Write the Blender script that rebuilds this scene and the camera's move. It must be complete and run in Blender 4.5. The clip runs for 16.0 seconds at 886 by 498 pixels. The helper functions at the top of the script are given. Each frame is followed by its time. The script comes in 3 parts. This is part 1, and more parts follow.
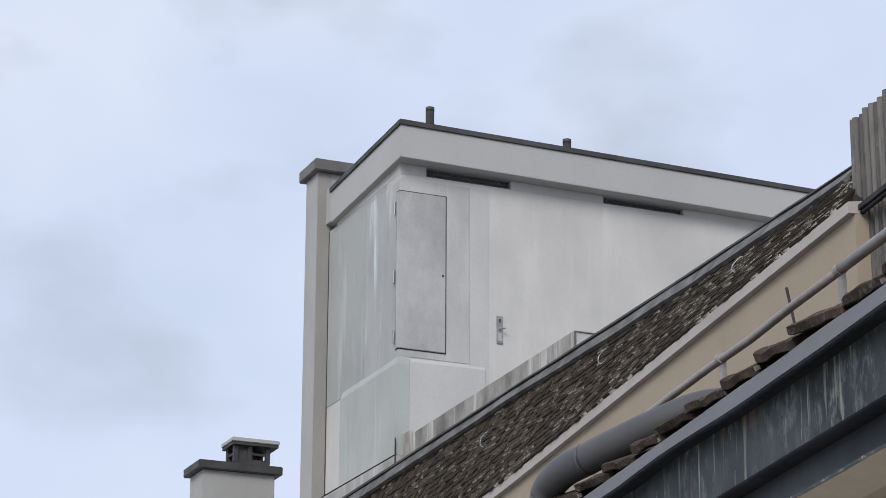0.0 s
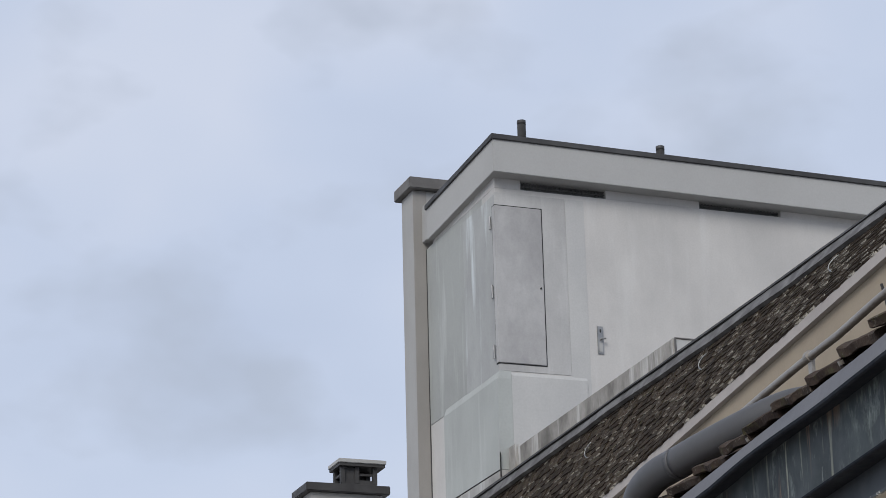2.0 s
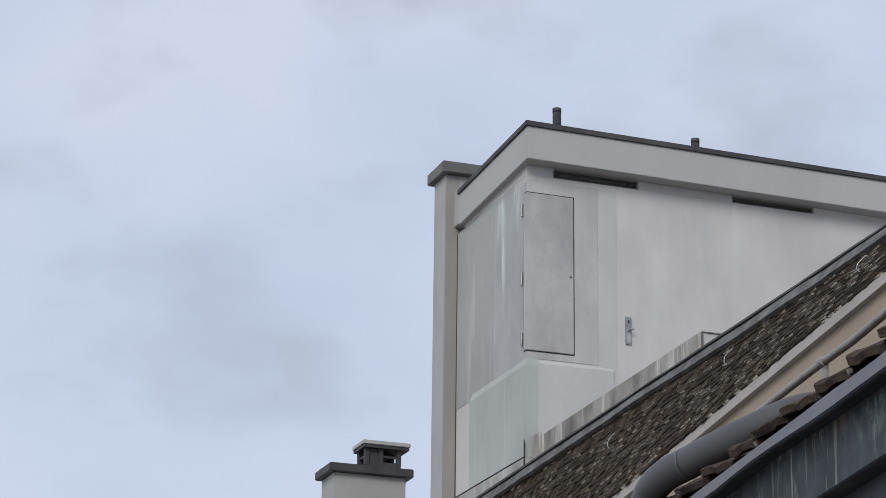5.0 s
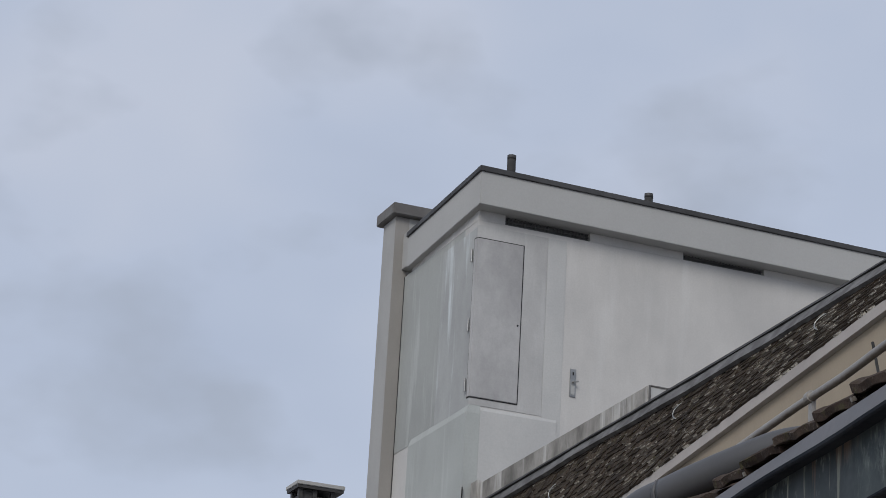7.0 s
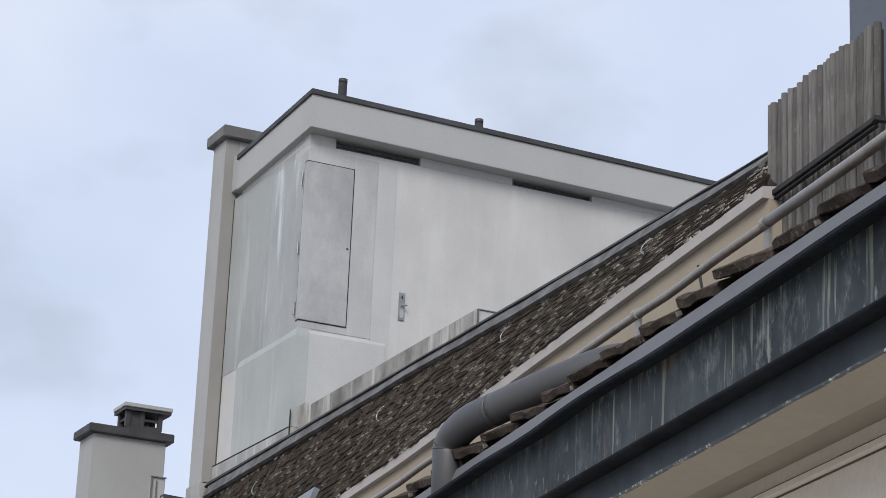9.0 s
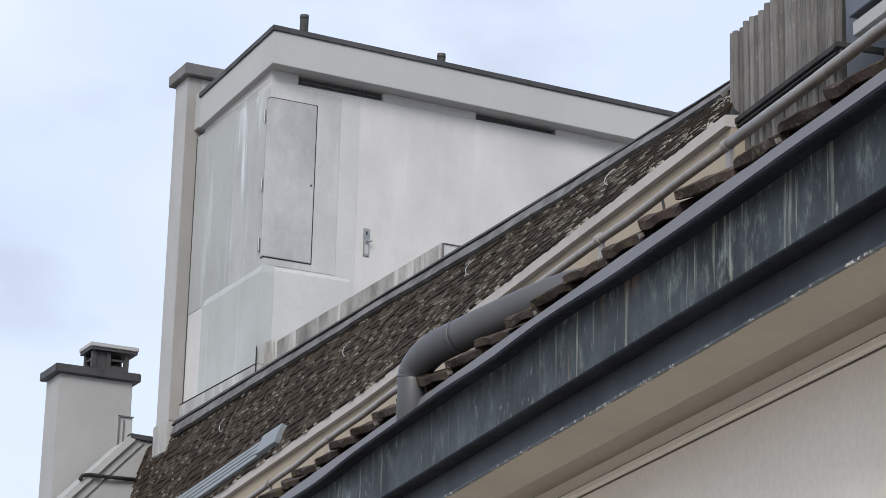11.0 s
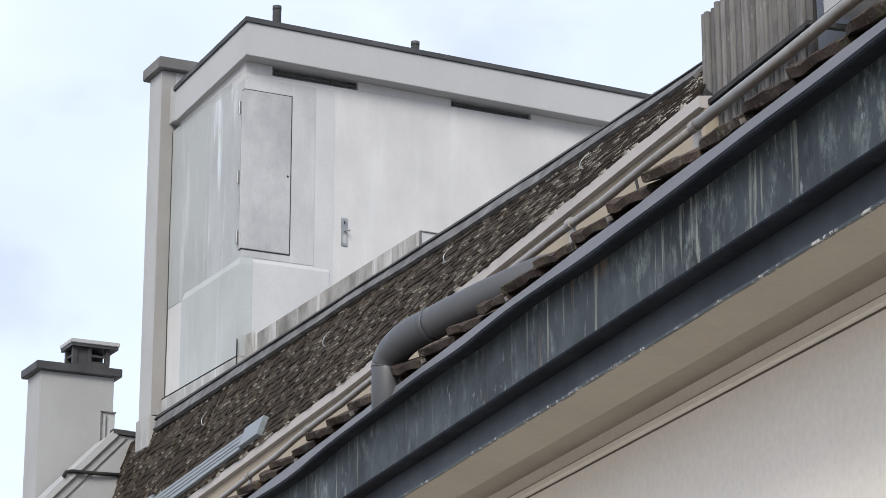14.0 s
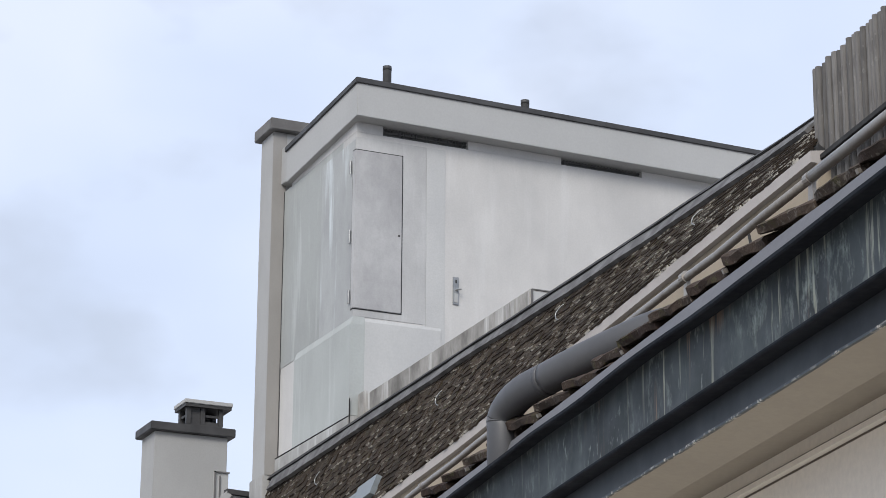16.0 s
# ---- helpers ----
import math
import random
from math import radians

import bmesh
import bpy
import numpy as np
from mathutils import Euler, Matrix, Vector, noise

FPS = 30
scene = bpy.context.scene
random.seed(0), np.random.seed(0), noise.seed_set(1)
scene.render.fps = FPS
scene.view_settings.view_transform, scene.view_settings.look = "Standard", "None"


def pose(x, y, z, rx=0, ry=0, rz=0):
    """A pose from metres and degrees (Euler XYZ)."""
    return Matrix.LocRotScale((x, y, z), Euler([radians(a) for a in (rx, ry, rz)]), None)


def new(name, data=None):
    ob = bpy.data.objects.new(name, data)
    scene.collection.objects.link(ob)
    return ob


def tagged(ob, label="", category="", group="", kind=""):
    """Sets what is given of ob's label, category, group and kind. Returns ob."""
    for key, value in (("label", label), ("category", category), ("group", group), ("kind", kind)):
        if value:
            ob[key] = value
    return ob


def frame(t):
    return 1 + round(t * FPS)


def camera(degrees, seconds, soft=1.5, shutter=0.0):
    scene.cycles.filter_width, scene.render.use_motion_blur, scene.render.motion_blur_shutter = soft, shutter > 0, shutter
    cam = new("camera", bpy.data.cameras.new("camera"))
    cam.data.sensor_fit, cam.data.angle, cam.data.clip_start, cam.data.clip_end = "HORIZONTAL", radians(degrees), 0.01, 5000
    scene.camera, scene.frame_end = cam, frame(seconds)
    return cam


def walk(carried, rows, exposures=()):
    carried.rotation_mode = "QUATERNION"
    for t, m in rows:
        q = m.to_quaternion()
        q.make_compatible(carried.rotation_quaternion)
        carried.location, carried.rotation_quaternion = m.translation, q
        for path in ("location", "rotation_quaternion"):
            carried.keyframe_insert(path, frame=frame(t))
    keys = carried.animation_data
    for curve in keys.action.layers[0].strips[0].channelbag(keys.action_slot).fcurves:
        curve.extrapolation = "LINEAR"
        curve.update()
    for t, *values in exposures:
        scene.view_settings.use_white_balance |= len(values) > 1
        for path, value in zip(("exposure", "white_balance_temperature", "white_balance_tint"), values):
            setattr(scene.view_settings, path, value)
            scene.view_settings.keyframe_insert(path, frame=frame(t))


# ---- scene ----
FOV = 19.93
cam = camera(FOV, 16.0, soft=0.6)

# seconds, eye, heading, tilt and lean in degrees
PATH = [
    (0, -0.129, -0.221, 1.586, -23.044, 18.438, 0.216),
    (0.5, -0.104, -0.197, 1.586, -22.408, 18.659, -0.511),
    (1, -0.086, -0.225, 1.580, -21.691, 18.782, -1.277),
    (1.5, -0.075, -0.221, 1.571, -21.068, 18.856, -1.680),
    (2, -0.063, -0.222, 1.577, -20.561, 18.836, -1.489),
    (2.5, -0.048, -0.220, 1.583, -20.264, 18.624, -0.863),
    (3, -0.048, -0.215, 1.595, -20.304, 18.226, 0.027),
    (3.5, -0.036, -0.208, 1.597, -20.614, 17.782, 0.496),
    (4, -0.069, -0.246, 1.590, -20.770, 17.646, 0.521),
    (4.5, -0.034, -0.223, 1.605, -20.341, 17.873, 0.506),
    (4.7, -0.009, -0.254, 1.609, -19.915, 18.108, 0.436),
    (6.8, -0.013, 0.043, 1.550, -20.484, 19.776, 3.391),
    (7, -0.037, 0.043, 1.565, -21.210, 19.749, 3.338),
    (7.5, -0.069, 0.034, 1.547, -22.859, 19.547, 3.606),
    (8, -0.064, 0.049, 1.544, -24.054, 19.146, 3.303),
    (8.5, -0.055, 0.053, 1.543, -24.745, 18.692, 2.913),
    (9, -0.062, 0.005, 1.520, -25.404, 18.287, 2.545),
    (9.5, -0.049, -0.002, 1.511, -26.004, 17.813, 2.176),
    (10, -0.047, 0.011, 1.503, -26.398, 17.387, 2.055),
    (12.5, -0.026, 0.021, 1.495, -26.279, 16.492, 0.170),
    (13, -0.008, 0.009, 1.497, -26.716, 16.583, -0.257),
    (13.5, -0.007, 0.006, 1.502, -26.883, 16.617, -0.260),
    (14, -0.015, 0.018, 1.502, -26.722, 16.630, -0.020),
    (14.5, -0.023, 0.010, 1.501, -26.183, 16.789, 0.360),
    (15, -0.040, -0.007, 1.487, -25.365, 17.228, 0.781),
    (15.5, -0.029, 0.009, 1.482, -24.598, 17.711, 0.680),
    (16, -0.029, 0.014, 1.486, -24.100, 17.986, 0.329),
]


def held(x, y, z, yaw, pitch, roll):
    return pose(x, y, z) @ pose(0, 0, 0, 0, 0, yaw) @ pose(0, 0, 0, 90 + pitch) @ pose(0, 0, 0, 0, 0, roll)


EXPOSURE = [(0.0, 0.12), (1.5, -0.05), (3.5, -0.15), (4.5, -0.05), (7.0, -0.36), (8.0, -0.12), (9.0, 0.13), (10.0, 0.25), (12.5, 0.46), (14.0, 0.52), (15.0, 0.47), (16.0, 0.29)]
walk(cam, [(row[0], held(*row[1:])) for row in PATH], EXPOSURE)

# ---- light: bright, thinly clouded sky and a veiled sun ----
SUN_EL, SUN_AZ = 38.0, 222.0   # degrees above the horizon, clockwise from +y
world = bpy.data.worlds.new("sky")
scene.world = world
world.use_nodes = True
wn, wl = world.node_tree.nodes, world.node_tree.links
wn.clear()
w_out, w_bg = wn.new("ShaderNodeOutputWorld"), wn.new("ShaderNodeBackground")
w_bg.inputs["Strength"].default_value = 0.12
w_sky = wn.new("ShaderNodeTexSky")
w_sky.sky_type, w_sky.sun_disc = "NISHITA", False
w_sky.sun_elevation, w_sky.sun_rotation = radians(SUN_EL), radians(SUN_AZ)
w_tc = wn.new("ShaderNodeTexCoord")


def sky_noise(scale, detail, shift, stretch=1.0):
    m = wn.new("ShaderNodeMapping")
    m.inputs["Location"].default_value = shift
    m.inputs["Scale"].default_value = (1, 1, stretch)
    n = wn.new("ShaderNodeTexNoise")
    n.inputs["Scale"].default_value, n.inputs["Detail"].default_value = scale, detail
    n.inputs["Roughness"].default_value = 0.5
    wl.new(w_tc.outputs["Generated"], m.inputs["Vector"])
    wl.new(m.outputs["Vector"], n.inputs["Vector"])
    return n.outputs["Fac"]


def sky_ramp(fac, stops):
    r = wn.new("ShaderNodeValToRGB")
    el = r.color_ramp.elements
    while len(el) < len(stops):
        el.new(0.5)
    for e, (p, c) in zip(el, stops):
        e.position, e.color = p, (*c, 1)
    wl.new(fac, r.inputs["Fac"])
    return r.outputs["Color"]


def sky_mix(kind, fac, a, b):
    m = wn.new("ShaderNodeMix")
    m.data_type, m.blend_type, m.clamp_result = "RGBA", kind, False
    for sock, v in ((m.inputs["Factor"], fac), (m.inputs[6], a), (m.inputs[7], b)):
        if isinstance(v, (int, float)):
            sock.default_value = v
        elif isinstance(v, tuple):
            sock.default_value = (*v, 1)
        else:
            wl.new(v, sock)
    return m.outputs[2]


veil = sky_ramp(sky_noise(6.0, 3.5, (3.1, 0.4, 1.7), 1.4), [(0.30, (4.75, 5.4, 6.8)), (0.50, (5.25, 5.9, 7.3)), (0.70, (5.9, 6.4, 7.6))])
grey = sky_ramp(sky_noise(11.0, 4.0, (0.7, 5.2, 2.2), 1.6), [(0.54, (0, 0, 0)), (0.74, (0.6, 0.6, 0.6))])
cloud = sky_mix("MIX", grey, veil, (4.0, 4.4, 5.2))
w_col = sky_mix("MIX", 0.90, w_sky.outputs["Color"], cloud)
wl.new(w_col, w_bg.inputs["Color"])
wl.new(w_bg.outputs["Background"], w_out.inputs["Surface"])

sun = new("sun", bpy.data.lights.new("sun", "SUN"))
sun.data.energy, sun.data.angle, sun.data.color = 2.4, radians(28), (1.0, 0.96, 0.9)
se, sa = radians(SUN_EL), radians(SUN_AZ)
sun_way = Vector((math.sin(sa) * math.cos(se), math.cos(sa) * math.cos(se), math.sin(se)))
sun.matrix_world = Matrix.Translation(sun_way * 60) @ sun_way.to_track_quat("Z", "Y").to_matrix().to_4x4()

# ---- materials ----


class Tree:
    """A node material in the making."""

    def __init__(self, name, rough=0.8, metal=0.0):
        self.mat = bpy.data.materials.new(name)
        self.mat.use_nodes = True
        self.n, self.l = self.mat.node_tree.nodes, self.mat.node_tree.links
        self.bsdf = self.n["Principled BSDF"]
        self.bsdf.inputs["Roughness"].default_value = rough
        self.bsdf.inputs["Metallic"].default_value = metal
        self.co = self.n.new("ShaderNodeTexCoord").outputs["Object"]

    def plug(self, sock, v):
        if isinstance(v, (int, float)):
            sock.default_value = v
        elif isinstance(v, tuple):
            sock.default_value = (*v, 1) if len(v) == 3 and sock.type == "RGBA" else v
        else:
            self.l.new(v, sock)

    def noise(self, scale, detail=4.0, stretch=(1, 1, 1), rough=0.6, co=None, shift=(0, 0, 0)):
        m = self.n.new("ShaderNodeMapping")
        m.inputs["Scale"].default_value = stretch
        m.inputs["Location"].default_value = shift
        self.l.new(co or self.co, m.inputs["Vector"])
        t = self.n.new("ShaderNodeTexNoise")
        t.inputs["Scale"].default_value, t.inputs["Detail"].default_value, t.inputs["Roughness"].default_value = scale, detail, rough
        self.l.new(m.outputs["Vector"], t.inputs["Vector"])
        return t.outputs["Fac"]

    def span(self, v, a, b, lo=0.0, hi=1.0):
        r = self.n.new("ShaderNodeMapRange")
        self.l.new(v, r.inputs["Value"])
        for k, x in (("From Min", a), ("From Max", b), ("To Min", lo), ("To Max", hi)):
            r.inputs[k].default_value = x
        return r.outputs["Result"]

    def mix(self, fac, a, b, kind="MIX"):
        m = self.n.new("ShaderNodeMix")
        m.data_type, m.blend_type = "RGBA", kind
        self.plug(m.inputs["Factor"], fac), self.plug(m.inputs[6], a), self.plug(m.inputs[7], b)
        return m.outputs[2]

    def math(self, op, a, b):
        m = self.n.new("ShaderNodeMath")
        m.operation = op
        self.plug(m.inputs[0], a), self.plug(m.inputs[1], b)
        return m.outputs[0]

    def piece(self):
        """A random number for each object and each island of a mesh."""
        a = self.n.new("ShaderNodeObjectInfo").outputs["Random"]
        b = self.n.new("ShaderNodeNewGeometry").outputs["Random Per Island"]
        return self.math("FRACT", self.math("ADD", a, b), 0.0)

    def bump(self, h, strength, dist=0.01):
        b = self.n.new("ShaderNodeBump")
        b.inputs["Strength"].default_value, b.inputs["Distance"].default_value = strength, dist
        self.l.new(h, b.inputs["Height"])
        self.l.new(b.outputs["Normal"], self.bsdf.inputs["Normal"])

    def done(self, colour, rough=None):
        self.plug(self.bsdf.inputs["Base Color"], colour)
        if rough is not None:
            self.plug(self.bsdf.inputs["Roughness"], rough)
        return self.mat


def plaster(name, base, stain, fine=60.0, big=1.2, amount=0.6, streak=0.0, streak_col=(0.8, 0.82, 0.82), bump=0.25):
    t = Tree(name, 0.9)
    c = t.mix(t.span(t.noise(big, 5, (1, 1, 0.6)), 0.42, 0.66, 0, amount), base, stain)
    c = t.mix(t.span(t.noise(big * 5, 4, (1, 1, 0.5)), 0.5, 0.75, 0, amount * 0.4), c, stain)
    if streak:
        c = t.mix(t.span(t.noise(5.0, 5, (1.6, 1.6, 0.16), shift=(2, 0, 1)), 0.54, 0.70, 0, streak), c, streak_col)
    c = t.mix(t.span(t.noise(fine, 3), 0.3, 0.7, 0.0, 0.10), c, (0.12, 0.12, 0.12))
    t.bump(t.noise(fine * 1.5, 3), bump, 0.004)
    return t.done(c)


def metal(name, base, worn, rough=0.5, metallic=0.6, scale=6.0, stretch=(1, 1, 1), amount=0.7):
    t = Tree(name, rough, metallic)
    n = t.noise(scale, 6, stretch)
    c = t.mix(t.span(n, 0.4, 0.68, 0, amount), base, worn)
    c = t.mix(t.span(t.noise(scale * 12, 3), 0.4, 0.8, 0, 0.2), c, (0.05, 0.05, 0.05))
    t.bump(t.noise(scale * 4, 3), 0.12, 0.003)
    return t.done(c, t.span(n, 0.3, 0.7, rough + 0.12, rough - 0.1))


def zinc_stained():
    t = Tree("stained zinc", 0.6, 0.1)
    c = t.mix(t.span(t.noise(3.0, 5), 0.35, 0.7), (0.012, 0.017, 0.021), (0.050, 0.064, 0.067))
    run = t.math("MULTIPLY", t.span(t.noise(36.0, 5, (1, 1, 0.06)), 0.59, 0.65), t.span(t.noise(4.5, 3, (1, 1, 0.35), shift=(1, 3, 0)), 0.45, 0.60))
    c = t.mix(t.math("MULTIPLY", run, 0.60), c, (0.42, 0.43, 0.34))
    bloom = t.math("MULTIPLY", t.span(t.noise(26.0, 6, (1, 1, 0.45), shift=(2, 8, 1), rough=0.75), 0.50, 0.66), t.span(t.noise(3.4, 3, (1, 1, 0.8), shift=(6, 0, 3)), 0.46, 0.60))
    c = t.mix(t.math("MULTIPLY", bloom, 0.8), c, (0.25, 0.29, 0.27))
    rust = t.math("MULTIPLY", t.span(t.noise(24.0, 5, (1, 1, 0.06), shift=(5, 1, 2)), 0.58, 0.66), t.span(t.noise(2.2, 2, shift=(9, 2, 0)), 0.5, 0.6))
    c = t.mix(t.math("MULTIPLY", rust, 0.75), c, (0.21, 0.13, 0.085))
    speck = t.math("MULTIPLY", t.span(t.noise(55.0, 3, (1, 1, 0.5)), 0.60, 0.70), t.span(t.noise(7.0, 3, shift=(4, 4, 4)), 0.47, 0.60))
    c = t.mix(t.math("MULTIPLY", speck, 0.5), c, (0.36, 0.40, 0.38))
    t.bump(t.noise(5.0, 4), 0.25, 0.006)
    return t.done(c, t.span(t.noise(9, 4), 0.3, 0.7, 0.55, 0.8))


def roof_tile(name, a, b, lichen, moss, lichen_amount=0.5, scale=1.0, odd=0.85):
    t = Tree(name, 0.95)
    t.bsdf.inputs["Specular IOR Level"].default_value = 0.15
    r = t.piece()
    c = t.mix(r, a, b)
    v = t.n.new("ShaderNodeVectorMath")
    v.operation = "ADD"
    k = t.n.new("ShaderNodeCombineXYZ")
    for i, f in enumerate((37.0, 19.0, 11.0)):
        t.l.new(t.math("MULTIPLY", r, f), k.inputs[i])
    t.l.new(t.co, v.inputs[0])
    t.l.new(k.outputs[0], v.inputs[1])
    t.co = v.outputs[0]
    c = t.mix(t.span(t.noise(9.0 * scale, 4), 0.45, 0.65, 0, 0.7), c, (0.035, 0.030, 0.026))
    c = t.mix(t.span(t.noise(23.0 * scale, 5, shift=(3, 1, 0)), 0.56, 0.66, 0, 0.75), c, moss)
    c = t.mix(t.span(t.math("ADD", t.noise(75.0 * scale, 5, shift=(1, 7, 2)), t.math("MULTIPLY", r, 0.10)), 0.635, 0.69, 0, lichen_amount), c, lichen)
    c = t.mix(t.math("MULTIPLY", t.span(r, 0.90, 0.94), t.span(t.noise(16.0, 4, shift=(8, 2, 2)), 0.40, 0.60, 0, odd)), c, (0.50, 0.46, 0.40))
    t.bump(t.noise(45.0 * scale, 5), 0.9, 0.008)
    return t.done(c)


def wood_grey():
    t = Tree("weathered wood", 0.85)
    r = t.piece()
    c = t.mix(r, (0.060, 0.056, 0.053), (0.140, 0.132, 0.125))
    g = t.noise(60.0, 5, (1, 1, 0.07))
    c = t.mix(t.span(g, 0.45, 0.68, 0, 0.75), c, (0.035, 0.032, 0.028))
    c = t.mix(t.span(t.noise(5.0, 3), 0.5, 0.7, 0, 0.4), c, (0.13, 0.12, 0.105))
    c = t.mix(t.span(t.noise(70.0, 4, (1, 1, 0.4), shift=(2, 2, 5)), 0.62, 0.70, 0, 0.22), c, (0.30, 0.29, 0.27))
    t.bump(g, 0.8, 0.005)
    return t.done(c)


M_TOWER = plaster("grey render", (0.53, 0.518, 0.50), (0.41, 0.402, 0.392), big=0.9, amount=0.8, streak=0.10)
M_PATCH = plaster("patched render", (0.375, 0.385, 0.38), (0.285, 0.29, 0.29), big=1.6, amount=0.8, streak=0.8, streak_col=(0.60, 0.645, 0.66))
M_STRIP = plaster("smooth pale render", (0.48, 0.48, 0.47), (0.40, 0.40, 0.40), big=1.4, amount=0.6)
M_FOOT = plaster("weathered pale flashing", (0.37, 0.365, 0.35), (0.22, 0.215, 0.205), big=3.0, amount=0.8, streak=0.4)
M_SKIRT = plaster("mint-grey render", (0.40, 0.42, 0.406), (0.32, 0.332, 0.322), big=1.1, amount=0.7, streak=0.15)
M_NEARWALL = plaster("cloudy grey render", (0.455, 0.452, 0.445), (0.35, 0.348, 0.345), big=1.7, amount=0.8, streak=0.12)
M_SIDE = plaster("darker greenish render", (0.345, 0.358, 0.346), (0.275, 0.285, 0.275), big=1.0, amount=0.8, streak=0.2)
# For the pier's front only: its side shade is put into the colour.
M_PIER_SHADE = plaster("brownish shaded render", (0.30, 0.287, 0.27), (0.24, 0.23, 0.217), big=1.4, amount=0.7)
M_CAP = metal("weathered grey slab", (0.115, 0.11, 0.107), (0.19, 0.185, 0.18), 0.85, 0.0, 6.0)
M_HATCH = plaster("grey hatch paint", (0.43, 0.427, 0.425), (0.30, 0.298, 0.30), big=1.9, amount=1.0)
M_FASCIA = plaster("pale fascia paint", (0.395, 0.395, 0.388), (0.335, 0.335, 0.328), big=0.7, amount=0.5, bump=0.1)
M_STACK = plaster("chimney render", (0.365, 0.363, 0.355), (0.29, 0.288, 0.28), big=1.1, amount=0.6)
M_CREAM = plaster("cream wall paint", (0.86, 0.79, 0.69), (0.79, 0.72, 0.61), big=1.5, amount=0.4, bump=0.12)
# Cream soffit paint, darkened in its colour for the shade under the eave.
M_SOFFIT_SHADED = plaster("shaded soffit paint", (0.40, 0.355, 0.285), (0.33, 0.29, 0.235), big=2.5, amount=0.5, bump=0.12)
M_UPPER = plaster("ochre wall paint", (0.32, 0.268, 0.20), (0.26, 0.215, 0.165), big=2.0, amount=0.5)
M_BOARD = plaster("pale eaves board paint", (0.40, 0.37, 0.35), (0.31, 0.285, 0.27), big=2.0, amount=0.6, bump=0.15)
M_CONCRETE = plaster("weathered concrete", (0.33, 0.315, 0.29), (0.13, 0.122, 0.11), big=3.2, amount=1.0, streak=0.8, streak_col=(0.62, 0.61, 0.59), bump=0.8)
M_EDGE = metal("dark metal edging", (0.046, 0.045, 0.046), (0.085, 0.083, 0.082), 0.6, 0.3, 3.0)
M_LEAD = metal("grey lead flashing", (0.075, 0.072, 0.071), (0.22, 0.215, 0.21), 0.8, 0.0, 7.0, amount=0.6)
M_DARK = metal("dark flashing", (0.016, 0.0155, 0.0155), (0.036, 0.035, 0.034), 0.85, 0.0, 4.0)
M_ZINC = zinc_stained()
# Streak-free zinc, near-black because the folds' underside shade is in its colour.
M_ZINC_SHADED = metal("shade-darkened zinc", (0.010, 0.012, 0.017), (0.020, 0.024, 0.031), 0.95, 0.0, 4.0)
M_ZINC_SHADED.node_tree.nodes["Principled BSDF"].inputs["Specular IOR Level"].default_value = 0.15
M_JOINT = plaster("brown joint filler", (0.13, 0.10, 0.078), (0.09, 0.07, 0.055))
M_ZINC_PALE = metal("pale zinc", (0.140, 0.138, 0.145), (0.09, 0.089, 0.095), 0.55, 0.2, 5.0)
M_STEEL = metal("galvanised steel tube", (0.36, 0.335, 0.30), (0.19, 0.155, 0.125), 0.42, 0.6, 14.0)
M_PIPE = metal("dark grey plastic", (0.060, 0.060, 0.064), (0.085, 0.083, 0.083), 0.5, 0.0, 4.0, amount=0.5)
M_TILE = roof_tile("old plain tile", (0.018, 0.0125, 0.009), (0.048, 0.034, 0.024), (0.58, 0.54, 0.46), (0.044, 0.040, 0.016), 0.12, odd=0.0)


def tile_nose():
    t = Tree("lichened tile nose", 0.95)
    r = t.piece()
    f = t.math("MULTIPLY", t.span(r, 0.60, 0.74), t.span(t.noise(30.0, 4), 0.38, 0.52))
    c = t.mix(r, (0.026, 0.017, 0.011), (0.070, 0.046, 0.030))
    t.bump(t.noise(60.0, 4), 0.6, 0.006)
    return t.done(t.mix(f, c, (0.80, 0.75, 0.65)))


M_NOSE = tile_nose()
M_EAVE = roof_tile("mossy eaves tile", (0.038, 0.026, 0.021), (0.080, 0.060, 0.047), (0.19, 0.17, 0.14), (0.065, 0.058, 0.030), 0.40, odd=0.0)
M_WOOD = wood_grey()
M_GLASSY = metal("skylight cladding", (0.25, 0.275, 0.285), (0.17, 0.19, 0.20), 0.45, 0.3, 6.0)
M_BLUEGREY = metal("blue-grey sheet cladding", (0.13, 0.145, 0.17), (0.10, 0.11, 0.13), 0.6, 0.2, 2.0)
M_GROUND = plaster("grey street paving", (0.32, 0.30, 0.275), (0.26, 0.245, 0.222), big=0.4, amount=0.8)
M_GRILLE = metal("vent grille", (0.15, 0.15, 0.147), (0.10, 0.10, 0.10), 0.6, 0.4, 9.0)
M_BRASS = metal("steel fitting", (0.36, 0.36, 0.35), (0.2, 0.2, 0.2), 0.4, 0.8, 9.0)


def flaking():
    t = Tree("flaking edge", 0.6)
    f = t.math("MULTIPLY", t.span(t.noise(70.0, 5), 0.52, 0.58), t.span(t.noise(7.0, 3, shift=(3, 3, 3)), 0.46, 0.56))
    return t.done(t.mix(f, (0.05, 0.06, 0.068), (0.55, 0.52, 0.46)))


M_FLAKE = flaking()
M_ZINC_LOW = metal("dark blue-grey zinc", (0.018, 0.024, 0.031), (0.036, 0.044, 0.050), 0.6, 0.1, 3.0)

# ---- mesh helpers ----
AZ = radians(8.5)                       # the street front's heading
ALONG = Vector((math.sin(AZ), math.cos(AZ), 0))
ACROSS = Vector((math.cos(AZ), -math.sin(AZ), 0))
FRONT = Matrix(((ALONG.x, ACROSS.x, 0, 0), (ALONG.y, ACROSS.y, 0, 0), (0, 0, 1, 0), (0, 0, 0, 1)))


